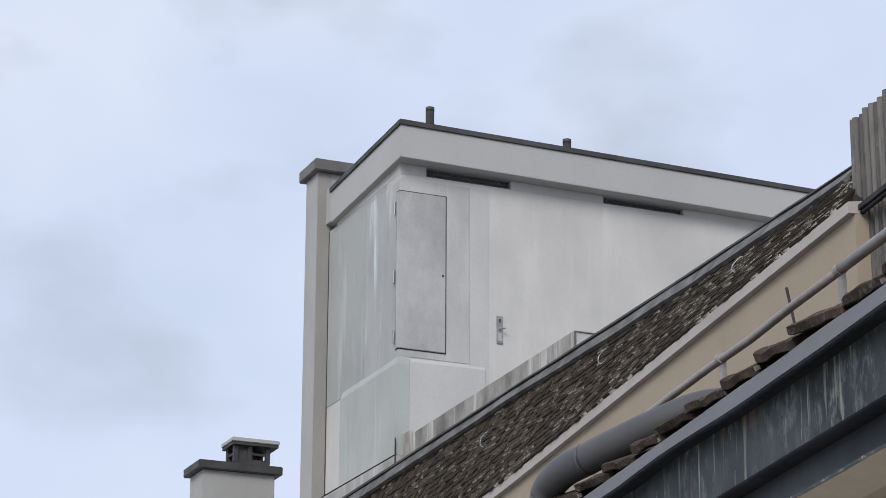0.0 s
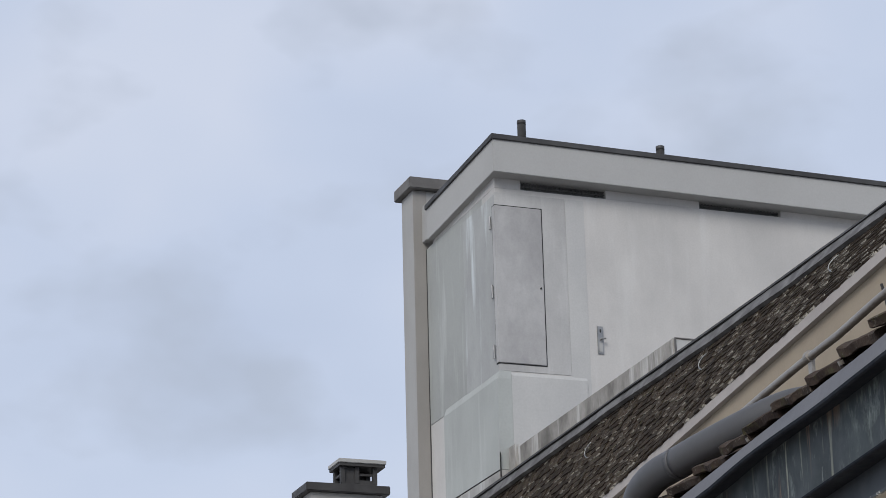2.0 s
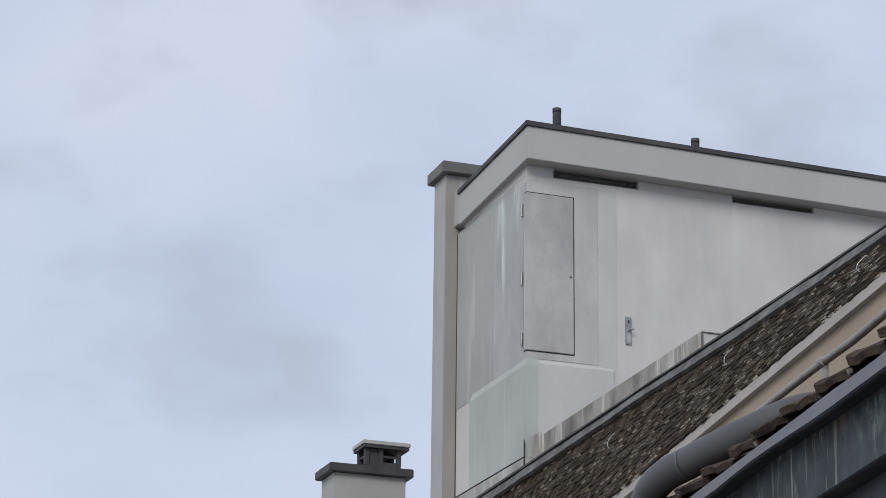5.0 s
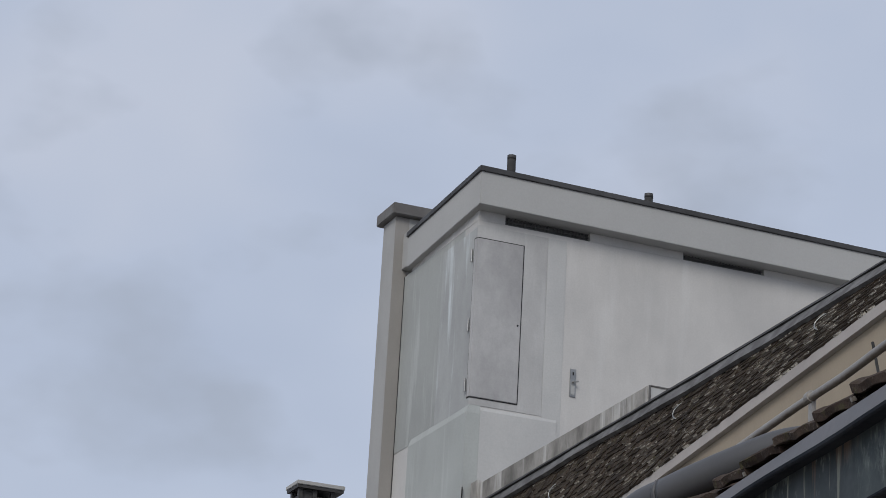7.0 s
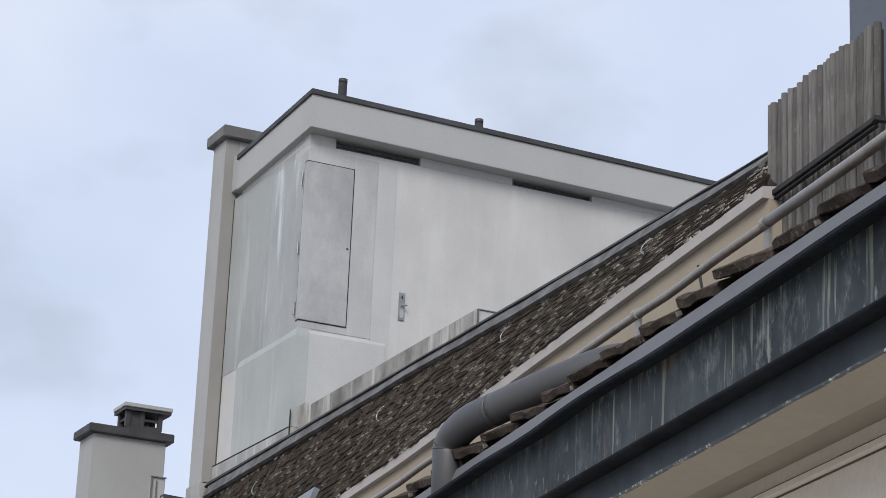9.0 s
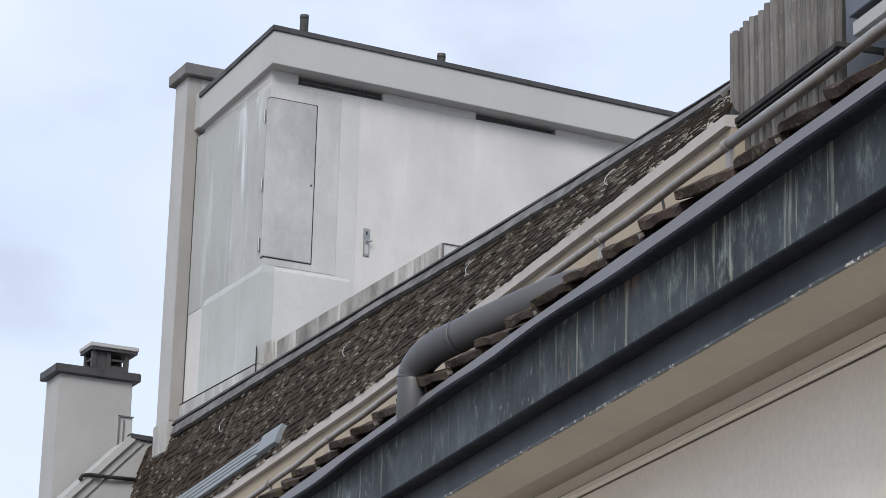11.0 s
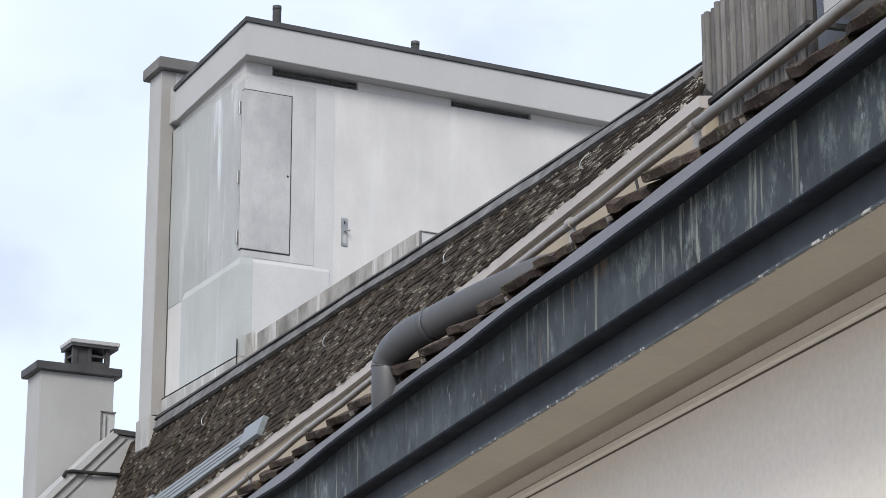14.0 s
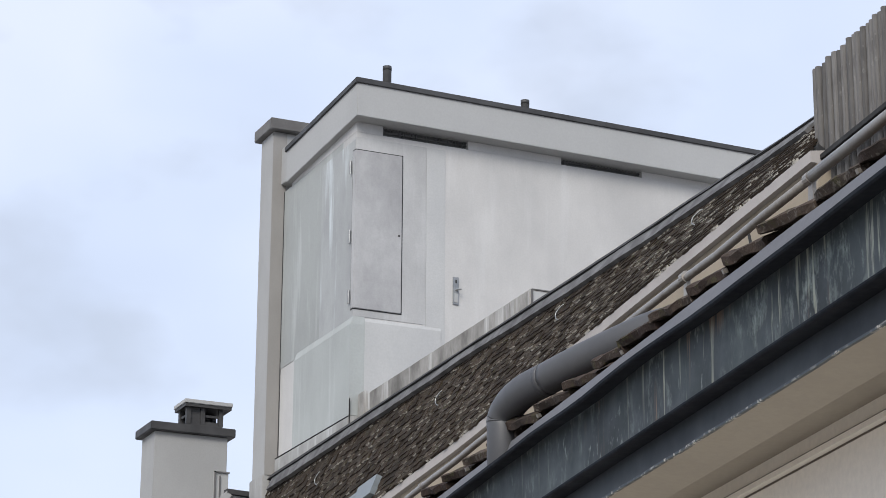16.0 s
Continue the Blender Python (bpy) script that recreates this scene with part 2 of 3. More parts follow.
def G(u, v, z):
    """A place by its run along the street front, its depth from the camera's line and its height."""
    return ALONG * u + ACROSS * v + Vector((0, 0, z))


def thing(name, at, label, category, group="", kind=""):
    ob = new(name)
    ob.empty_display_size = 0.1
    ob.location = at
    return tagged(ob, label, category, group, kind)


def part(name, bm, material, parent=None, label="", smooth=False):
    me = bpy.data.meshes.new(name)
    bmesh.ops.recalc_face_normals(bm, faces=bm.faces)
    bm.to_mesh(me)
    bm.free()
    me.materials.append(material)
    if smooth:
        me.polygons.foreach_set("use_smooth", [True] * len(me.polygons))
    ob = new(name, me)
    if parent:
        attach(ob, parent)
    return tagged(ob, label) if label else ob


def base_of(ob):
    m = Matrix.Translation(ob.location)
    return base_of(ob.parent) @ ob.matrix_parent_inverse @ m if ob.parent else m


def attach(ob, parent):
    ob.parent = parent
    ob.matrix_parent_inverse = base_of(parent).inverted()


def box(bm, x0, x1, y0, y1, z0, z1, m=None, bevel=0.0):
    vs = bmesh.ops.create_cube(bm, size=1)["verts"]
    for v in vs:
        v.co = Vector((x0 + (v.co.x + 0.5) * (x1 - x0), y0 + (v.co.y + 0.5) * (y1 - y0), z0 + (v.co.z + 0.5) * (z1 - z0)))
    if bevel:
        edges = list({e for v in vs for e in v.link_edges})
        got = bmesh.ops.bevel(bm, geom=edges, offset=bevel, segments=2, affect="EDGES")
        vs = list({v for f in got["faces"] for v in f.verts} | {v for v in vs if v.is_valid})
    if m:
        bmesh.ops.transform(bm, matrix=m, verts=vs)
    return bm


def boxed(*a, **k):
    return box(bmesh.new(), *a, **k)


def fbox(u0, u1, v0, v1, z0, z1, bevel=0.0):
    """A box laid along the street front."""
    bm = bmesh.new()
    box(bm, v0, v1, u0, u1, z0, z1, bevel=bevel)
    bmesh.ops.transform(bm, matrix=Matrix(((ACROSS.x, ALONG.x, 0, 0), (ACROSS.y, ALONG.y, 0, 0), (0, 0, 1, 0), (0, 0, 0, 1))), verts=bm.verts)
    return bm


def tube(bm, pts, r, seg=12, cap=True, radii=None):
    """A round bar along a row of points."""
    pts = [Vector(p) for p in pts]
    rings, side = [], None
    for i, p in enumerate(pts):
        d = (pts[min(i + 1, len(pts) - 1)] - pts[max(i - 1, 0)]).normalized()
        if side is None:
            side = d.orthogonal().normalized()
        side = (side - d * side.dot(d)).normalized()
        up, rr = d.cross(side), (radii[i] if radii else r)
        rings.append([bm.verts.new(p + (side * math.cos(a) + up * math.sin(a)) * rr) for a in (2 * math.pi * k / seg for k in range(seg))])
    for a, b in zip(rings, rings[1:]):
        for k in range(seg):
            bm.faces.new((a[k], a[(k + 1) % seg], b[(k + 1) % seg], b[k]))
    if cap:
        bm.faces.new(rings[0]), bm.faces.new(rings[-1])
    return bm


def sweep(bm, profile, places):
    """A closed profile of (v, z) swept along places (u, dv, dz) of the street front."""
    rings = [[bm.verts.new(G(u, v + dv, z + dz)) for v, z in profile] for u, dv, dz in places]
    n = len(profile)
    for a, b in zip(rings, rings[1:]):
        for k in range(n):
            bm.faces.new((a[k], a[(k + 1) % n], b[(k + 1) % n], b[k]))
    bm.faces.new(rings[0]), bm.faces.new(rings[-1])
    return bm


# ---- ground and the low street front ----
part("ground", boxed(-400, 400, -400, 400, -0.3, 0.0), M_GROUND)
tagged(bpy.data.objects["ground"], "grey stone paving of the street", "ground", kind="structure")

U0, U1 = 0.6, 12.5
wall = part("wall_street", fbox(U0, U1, 2.125, 2.35, 0.0, 3.01), M_CREAM)
tagged(wall, "cream painted wall under a low eave", "wall", kind="structure")
soffit = part("soffit", sweep(bmesh.new(), [(1.852, 2.735), (1.978, 2.722), (1.980, 2.762), (2.125, 2.766), (2.125, 2.785), (1.852, 2.785)], [(U0, 0, 0), (U1, 0, 0)]), M_SOFFIT_SHADED)
tagged(soffit, "boxed eaves soffit in cream paint darkened for shade", "soffit", kind="structure")
mould = part("trim", sweep(bmesh.new(), [(2.112, 2.714), (2.125, 2.711), (2.125, 2.727), (2.111, 2.726)], [(U0, 0, 0), (U1, 0, 0)]), M_CREAM)
tagged(mould, "narrow cream moulding along the top of the wall", "moulding", kind="structure")

for name, v, z0, z1 in (("trim_joint", 2.120, 2.728, 2.733), ("trim_joint_low", 2.1235, 2.7065, 2.7105)):
    tagged(part(name, fbox(U0, U1, v, 2.125, z0, z1), M_JOINT), "thin brown joint line beside the moulding", "joint", kind="structure")

gutter = thing("box_gutter", G(5.5, 1.85, 2.69), "dark stained zinc box gutter along a low eave", "gutter")


def sag(u):
    """The lip's slight dips along its run."""
    return 0.010 * noise.noise(Vector((u * 2.3, 0.3, 0)))


steps = [U0 + (U1 - U0) * k / 90 for k in range(91)]
part("upper_panel", sweep(bmesh.new(), [(1.800, 2.788), (1.806, 2.788), (1.806, 2.945), (1.800, 2.945)], [(u, 0.002 * math.sin(u * 5), 0) for u in steps]), M_ZINC, gutter)
part("lip", sweep(bmesh.new(), [(1.752, 2.920), (1.756, 2.917), (1.760, 2.922), (1.801, 2.927), (1.801, 2.932), (1.760, 2.931), (1.752, 2.927)], [(u, 0.002 * math.sin(u * 3.1), sag(u)) for u in steps]), M_ZINC_SHADED, gutter, "folded zinc lip")
part("gutter_floor", sweep(bmesh.new(), [(1.806, 2.795), (2.04, 2.795), (2.04, 2.801), (1.806, 2.801)], [(u, 0, 0) for u in steps[::9]]), M_ZINC, gutter)
part("step", sweep(bmesh.new(), [(1.797, 2.784), (1.800, 2.781), (1.845, 2.784), (1.845, 2.788), (1.797, 2.788)], [(u, 0, 0) for u in steps]), M_ZINC_SHADED, gutter)
part("lower_panel", sweep(bmesh.new(), [(1.845, 2.724), (1.852, 2.724), (1.852, 2.785), (1.845, 2.785)], [(u, 0.0015 * math.sin(u * 7), 0) for u in steps]), M_ZINC_LOW, gutter)
part("drip_edge", sweep(bmesh.new(), [(1.839, 2.719), (1.851, 2.722), (1.851, 2.727), (1.839, 2.724)], [(u, 0.002 * noise.noise(Vector((u * 9, 0, 0))), 0.003 * noise.noise(Vector((u * 14, 2, 0)))) for u in steps]), M_FLAKE, gutter, "drip edge with flaking pale paint")
part("back_flashing", sweep(bmesh.new(), [(1.862, 2.801), (1.867, 2.801), (1.875, 2.99), (1.906, 3.066), (1.900, 3.068), (1.869, 2.992)], [(u, 0.004 * noise.noise(Vector((u * 4, 5, 0))), 0) for u in steps]), M_ZINC_PALE, gutter, "pale zinc flashing behind the gutter")
# ---- upper wall, eave and tiled roof ----
B = radians(2.4)


def ridge(u):
    """The roof's top edge at the run u."""
    # x = 7.65 + (y - 19) tan B, met with the run u
    y = (u - (7.65 - 19 * math.tan(B)) * math.sin(AZ)) / (math.cos(AZ) + math.tan(B) * math.sin(AZ))
    return Vector((7.65 + (y - 19) * math.tan(B), y, 6.57 + 0.004 * max(0.0, 15.0 - u)))


def depth(u):
    """How far the eave lies behind the camera's line at the run u."""
    return 5.1 - 0.10 * (u - 13.0)


def eave(u):
    """The eave at the run u; it closes in on the roof's top edge towards the near end."""
    v = depth(u)
    return G(u, v, 1.5 + v * (0.8825 + 0.005 * max(0.0, u * 4.0 / v - 14.0)))


def slope(u, r):
    """A place on the tiled slope, r from the eave (0) to the top (1)."""
    return eave(u).lerp(ridge(u), r)


V0, V1 = 11.60, 21.9
runs = [V0 + (V1 - V0) * k / 30 for k in range(31)]


def strip(name, profile, material, label, category):
    """A strip that follows the eave; its profile is taken from the eave's line."""
    bm = bmesh.new()
    sweep(bm, profile, [(u, depth(u), eave(u).z) for u in runs])
    return tagged(part(name, bm, material), label, category, kind="structure")


strip("wall_upper", [(0.025, -2.6), (0.30, -2.6), (0.30, -0.06), (0.025, -0.06)], M_UPPER, "ochre painted attic wall below the eaves", "wall")
strip("eaves_board", [(-0.012, -0.058), (0.10, -0.058), (0.10, 0.02), (-0.012, 0.006)], M_BOARD, "pale painted board under the tiled eave", "eaves board")

deck = bmesh.new()
rows_ = [[deck.verts.new(slope(max(u, V0 + 0.58 * r), r) + Vector((0.02, 0, 0.0))) for r in (0, 1)] + [deck.verts.new(slope(max(u, V0 + 0.58 * r), r) + Vector((0.10, 0, -0.02))) for r in (1, 0)] for u in runs]
for a, b in zip(rows_, rows_[1:]):
    for k in range(4):
        deck.faces.new((a[k], a[(k + 1) % 4], b[(k + 1) % 4], b[k]))
deck.faces.new(rows_[0]), deck.faces.new(rows_[-1])
roof = part("roof", deck, M_DARK)
tagged(roof, "steep old roof of mossy brown plain tiles", "roof", kind="structure")

# plain closing walls and the flat roof behind the top edge
bm = bmesh.new()
flat = [ridge(V0 + 0.9) + Vector((0.05, 0, -0.12)), ridge(21.9) + Vector((0.05, 0, -0.12)), Vector((13.4, 21.1, 6.45)), Vector((13.4, 11.6, 6.45))]
top_, low_ = [bm.verts.new(p) for p in flat], [bm.verts.new(p - Vector((0, 0, 0.25))) for p in flat]
bm.faces.new(top_), bm.faces.new(low_[::-1])
for k in range(4):
    bm.faces.new((top_[k], low_[k], low_[(k + 1) % 4], top_[(k + 1) % 4]))
tagged(part("roof_flat", bm, M_LEAD), "flat grey roof behind the tiled slope", "roof", kind="structure")
tagged(part("wall_back", boxed(13.4, 13.65, 11.4, 21.1, 0.0, 6.2), M_STACK), "plain rendered back wall of the house", "wall", kind="structure")
tagged(part("wall_end", fbox(V0 + 0.1, V0 + 0.35, 5.62, 12.2, 0.0, 6.1), M_STACK), "plain rendered end wall of the house", "wall", kind="structure")

# ---- the grey tower ----
TX, TY, TX1, TY1 = 7.78, 19.35, 13.4, 21.14
tower = thing("roof_tower", (TX + 2, TY + 1, 6.0), "grey rendered flat-roofed tower rising behind a tiled roof", "tower")
part("body", boxed(TX, TX1, TY, 21.14, 0.0, 9.335), M_TOWER, tower)
part("fascia", boxed(7.722, TX1 + 0.1, 19.205, 20.95, 9.434, 9.745, bevel=0.004), M_FASCIA, tower, "pale fascia band round the flat roof")
part("roof_edge", boxed(7.705, TX1 + 0.12, 19.188, 20.965, 9.738, 9.788, bevel=0.004), M_EDGE, tower, "dark metal roof edging")

for ob in tower.children:
    if ob.name.startswith(("fascia", "roof_edge")):
        for vert in ob.data.vertices:  # the flat roof falls a little towards the back
            vert.co.z -= 0.012 * (vert.co.x - 7.72) + 0.040 * (vert.co.y - 19.2)

# chimney pier at the tower's far corner
pier = thing("chimney_pier", (7.8, 21.4, 6.0), "grey rendered chimney pier beside the tower with a slab cap", "chimney")
part("shaft", boxed(7.652, 8.3, 21.14, 21.46, 4.5, 9.93, bevel=0.006), M_STACK, pier)
part("cap", boxed(7.60, 8.38, 21.07, 21.53, 9.93, 10.045, bevel=0.008), M_CAP, pier, "dark slab cap")

# far chimney
stack = thing("chimney", (7.4, 22.8, 5.5), "pale rendered chimney with a dark slab and a small hooded cowl", "chimney")
part("shaft", boxed(7.032, 7.765, 22.5, 22.9, 4.0, 7.25, bevel=0.006), M_STACK, stack)
part("slab", boxed(6.975, 7.83, 22.45, 22.95, 7.25, 7.335, bevel=0.008), M_EDGE, stack, "dark slab")
cowl = part("cowl", boxed(7.385, 7.755, 22.63, 22.88, 7.335, 7.40, bevel=0.006), M_EDGE, stack, "dark cowl base")

# parapet
parapet = part("parapet", boxed(7.85, 8.25, 16.05, 19.18, 6.2, 6.98, bevel=0.01), M_CONCRETE)
for vert in parapet.data.vertices:  # its top falls a little towards the tower
    if vert.co.z > 6.9:
        vert.co.z -= 0.018 * (vert.co.y - 16.05)
tagged(parapet, "weathered concrete parapet block behind the roof edge", "parapet", kind="structure")
# ---- the near low roof: eaves tiles, snow guard, vent pipe ----
PITCH = radians(23)
deck = part("roof_low", sweep(bmesh.new(), [(1.97, 3.012), (5.25, 3.012), (5.25, 4.425), (2.04, 3.06)], [(U0, 0, 0), (U1, 0, 0)]), M_DARK)
tagged(deck, "low roof of mossy interlocking tiles above the gutter", "roof", kind="structure")


def eaves_tile_mesh(seed):
    """A thick old slab tile, lifted at one side; x along the eave, y up the slope."""
    bm = bmesh.new()
    prof = [(-0.118 + 0.0185 * k, 0.029 - 0.0015 * k + 0.0015 * math.sin(k * 0.9 + seed)) for k in range(13)]
    rings = []
    for y, drop, thick in ((0.0, -0.003, 0.018), (0.006, 0.0, 0.024), (0.03, 0.001, 0.025), (0.08, 0.0, 0.022), (0.36, 0.0, 0.018)):
        top = [bm.verts.new((x, y + (0.003 * math.sin(k * 0.8 + seed) if y < 0.02 else 0), z + drop)) for k, (x, z) in enumerate(prof)]
        low = [bm.verts.new((x, y, z + drop - thick)) for x, z in prof]
        rings.append(top + low[::-1])
    n = len(rings[0])
    for a, b in zip(rings, rings[1:]):
        for k in range(n):
            bm.faces.new((a[k], a[(k + 1) % n], b[(k + 1) % n], b[k]))
    for ring in (rings[0], rings[-1]):
        for k in range(len(prof) - 1):
            bm.faces.new((ring[k], ring[k + 1], ring[n - 2 - k], ring[n - 1 - k]))
    for v in bm.verts:  # worn and mossy edge
        if v.co.y < 0.1:
            n = noise.noise_vector(v.co * 16 + Vector((seed * 7.1, 0, 0)))
            v.co += Vector((0.4 * n.x, 1.3 * n.y, 0.9 * n.z)) * 0.009
    bmesh.ops.recalc_face_normals(bm, faces=bm.faces)
    me = bpy.data.meshes.new("roof_tile")
    bm.to_mesh(me)
    bm.free()
    me.materials.append(M_EAVE)
    return me


def frame_of(x, y, at):
    """A pose with the given x and y ways."""
    x = x.normalized()
    z = x.cross(y).normalized()
    y = z.cross(x)
    return Matrix(((x.x, y.x, z.x, at.x), (x.y, y.y, z.y, at.y), (x.z, y.z, z.z, at.z), (0, 0, 0, 1)))


def child(name, me, m, parent):
    ob = new(name, me)
    ob.matrix_basis = m
    attach(ob, parent)
    return ob


rnd = random.Random(4)
up_low = ACROSS * math.cos(PITCH) + Vector((0, 0, math.sin(PITCH)))
clip_me = bpy.data.meshes.new("tile_clip")
bm = box(bmesh.new(), -0.0045, 0.0045, -0.007, 0.004, -0.007, 0.003)
bm.to_mesh(clip_me)
bm.free()
clip_me.materials.append(M_STEEL)
tile_mes = [eaves_tile_mesh(k) for k in range(4)]
TILE = 0.2155
for k in range(36):
    u = 2.67 + k * TILE
    for course in range(2):
        at = G(u + rnd.uniform(-0.008, 0.008), 1.905 + course * 0.29 + rnd.uniform(-0.008, 0.008), 3.086 + course * 0.128)
        turn = Matrix.Rotation(rnd.uniform(-0.05, 0.05), 4, "Z") @ Matrix.Rotation(rnd.uniform(-0.03, 0.05), 4, "Y")
        child("roof_tile", rnd.choice(tile_mes), frame_of(-ALONG, up_low, at) @ turn, deck)
        if course == 0 and k % 3 == 0:
            child("tile_clip", clip_me, frame_of(-ALONG, up_low, at) @ turn @ Matrix.Translation((-0.112, 0.0, -0.002)), deck)

guard = thing("snow_guard", G(5.6, 2.15, 3.1), "weathered galvanised snow guard tube on brackets above the gutter", "snow guard")
part("tube", tube(bmesh.new(), [G(5.145 + 0.3 * k, 2.295 + 0.003 * math.sin(k), 3.472 + 0.003 * math.sin(k * 2.3)) for k in range(18)], 0.0113, 14), M_STEEL, guard, smooth=True)
part("tube", tube(bmesh.new(), [G(2.6 + 0.3 * k, 2.295 + 0.002 * math.sin(k), 3.477 + 0.002 * math.sin(k * 2.3)) for k in range(8)] + [G(5.143, 2.295, 3.475)], 0.0140, 14), M_STEEL, guard, smooth=True)
for u in (3.317, 4.199, 5.145, 5.960, 6.839, 7.716, 8.593, 9.468):
    bm = bmesh.new()
    tube(bm, [G(u - 0.012, 2.295, 3.474), G(u + 0.012, 2.295, 3.474)], 0.0160, 14)
    plate = [(-0.034, -0.235), (0.034, -0.235), (0.017, -0.10), (0.012, 0.0), (-0.012, 0.0), (-0.017, -0.10)]
    at = frame_of(-ALONG, ACROSS, G(u, 2.30, 3.474))
    a, b = [[bm.verts.new(at @ Vector((x, y, z))) for x, z in plate] for y in (-0.005, 0.005)]
    bm.faces.new(a[::-1]), bm.faces.new(b)
    for k in range(6):
        bm.faces.new((a[k], a[(k + 1) % 6], b[(k + 1) % 6], b[k]))
    box(bm, -0.02, 0.02, -0.20, 0.05, -0.236, -0.228, frame_of(-ALONG, up_low, G(u, 2.30, 3.474)))
    part("bracket", bm, M_STEEL, guard)
tagged(part("roof_rod", tube(bmesh.new(), [G(9.93, 4.2, 3.95), G(9.965, 4.2, 4.891), G(10.04, 4.2, 5.08)], 0.007, 8), M_DARK), "thin dark upright rod on the low roof", "rod")

pipe = thing("vent_pipe", G(6.5, 1.95, 2.8), "dark grey plastic pipe with an elbow bending into the gutter", "pipe")
PIPE_LINE = [(6.287, 1.892, 3.112), (6.287, 1.892, 3.138), (6.250, 1.899, 3.168), (6.153, 1.910, 3.184), (6.043, 1.940, 3.193), (5.954, 1.980, 3.209), (5.828, 2.060, 3.240), (5.739, 2.151, 3.271), (5.647, 2.240, 3.263), (5.486, 2.390, 3.236)]
line = [G(*p) for p in PIPE_LINE]


def eased(pts, n=6):
    """A smooth curve through points."""
    out_ = []
    for k in range(len(pts) - 1):
        a, b, c, d = pts[max(k - 1, 0)], pts[k], pts[k + 1], pts[min(k + 2, len(pts) - 1)]
        for i in range(n):
            t = i / n
            out_.append(0.5 * (2 * b + (c - a) * t + (2 * a - 5 * b + 4 * c - d) * t * t + (3 * b - a - 3 * c + d) * t ** 3))
    return out_ + [pts[-1]]


curve = eased(line)
part("elbow", tube(bmesh.new(), curve[6:25], 0.0442, 24), M_PIPE, pipe, smooth=True)
part("drop", tube(bmesh.new(), [G(PIPE_LINE[0][0], 1.892, 2.803), *curve[:7]], 0.0440, 24), M_PIPE, pipe, smooth=True)
part("sleeve", tube(bmesh.new(), curve[4:6], 0.0450, 24), M_PIPE, pipe, smooth=True)
part("run", tube(bmesh.new(), curve[24:], 0.0438, 24), M_PIPE, pipe, smooth=True)
part("collar", tube(bmesh.new(), curve[23:25], 0.0444, 24), M_PIPE, pipe, smooth=True)

# ---- top edge of the tiled slope ----


def out(u):
    """The slope's outward way at the run u."""
    return ALONG.cross(ridge(u) - eave(u)).normalized() * -1


SIDE = -1 if out(15.0).x > 0 else 1


def reach(u):
    """The slope's length at the run u, against a full-height slope."""
    return (slope(u, 1) - slope(u, 0)).length / 2.1


def ribbon(name, r0, r1, o0, o1, thick, u0, u1, material, label, category, wob=0.0, n=60, fall=0.0):
    bm = bmesh.new()
    rings = []
    for k in range(n + 1):
        u = u0 + (u1 - u0) * k / n
        o = out(u) * SIDE
        w, o = wob * noise.noise(Vector((u * 2.1, r0 * 9, 0))), o * (reach(u) + 0.35)
        near = max(0.0, 17.0 - u) / 5.0
        a, b = slope(u, r0 - fall * near) + o * (o0 + w), slope(u, r1 - 0.06 * near * (r1 < 1)) + o * (o1 + w)
        rings.append([bm.verts.new(p) for p in (a, b, b - o * thick, a - o * thick)])
    for p, q in zip(rings, rings[1:]):
        for k in range(4):
            bm.faces.new((p[k], p[(k + 1) % 4], q[(k + 1) % 4], q[k]))
    bm.faces.new(rings[0]), bm.faces.new(rings[-1])
    return tagged(part(name, bm, material), label, category, kind="structure")


ribbon("flashing_top", 0.868, 0.968, 0.070, 0.047, 0.04, V0 + 0.50, 21.9, M_LEAD, "grey lead flashing along the top of the tiles", "flashing", 0.012, fall=0.20)
ribbon("flashing_edge", 0.966, 1.008, 0.066, 0.046, 0.05, V0 + 0.58, 22.0, M_DARK, "dark capping along the roof's top edge", "flashing", 0.006, fall=0.06)

for u, r in ((20.35, 0.66), (17.55, 0.62), (15.37, 0.62), (13.3, 0.52)):
    p, o = slope(u, r), out(u) * SIDE
    d = (slope(u, 1) - slope(u, 0)).normalized()
    bm = bmesh.new()
    arc = eased([p + d * 0.13 + o * 0.06, p + d * 0.08 + o * 0.08 + ALONG * 0.035, p + o * 0.09 + ALONG * 0.06, p - d * 0.07 + o * 0.07 + ALONG * 0.03, p - d * 0.11 + o * 0.04 - ALONG * 0.05], 4)
    tube(bm, [p + (q - p) * 0.55 for q in arc], 0.0046, 8)
    tagged(part("roof_hook", bm, M_BRASS, smooth=True), "small curled galvanised roof hook on the tiles", "roof hook", "hooks on the tiled roof")

# skylight
sky = thing("skylight", slope(19.5, 0.1), "pale metal-clad skylight lying on the tiled roof", "skylight")


def slab(u0, u1, r0, r1, o0, o1, bm=None):
    bm = bm or bmesh.new()
    lo, hi = [], []
    for u, r in ((u0, r0), (u1, r0), (u1, r1), (u0, r1)):
        o = out(u) * SIDE * reach(u)
        lo.append(bm.verts.new(slope(u, r) + o * o0)), hi.append(bm.verts.new(slope(u, r) + o * o1))
    bm.faces.new(lo), bm.faces.new(hi)
    for k in range(4):
        bm.faces.new((lo[k], lo[(k + 1) % 4], hi[(k + 1) % 4], hi[k]))
    return bm


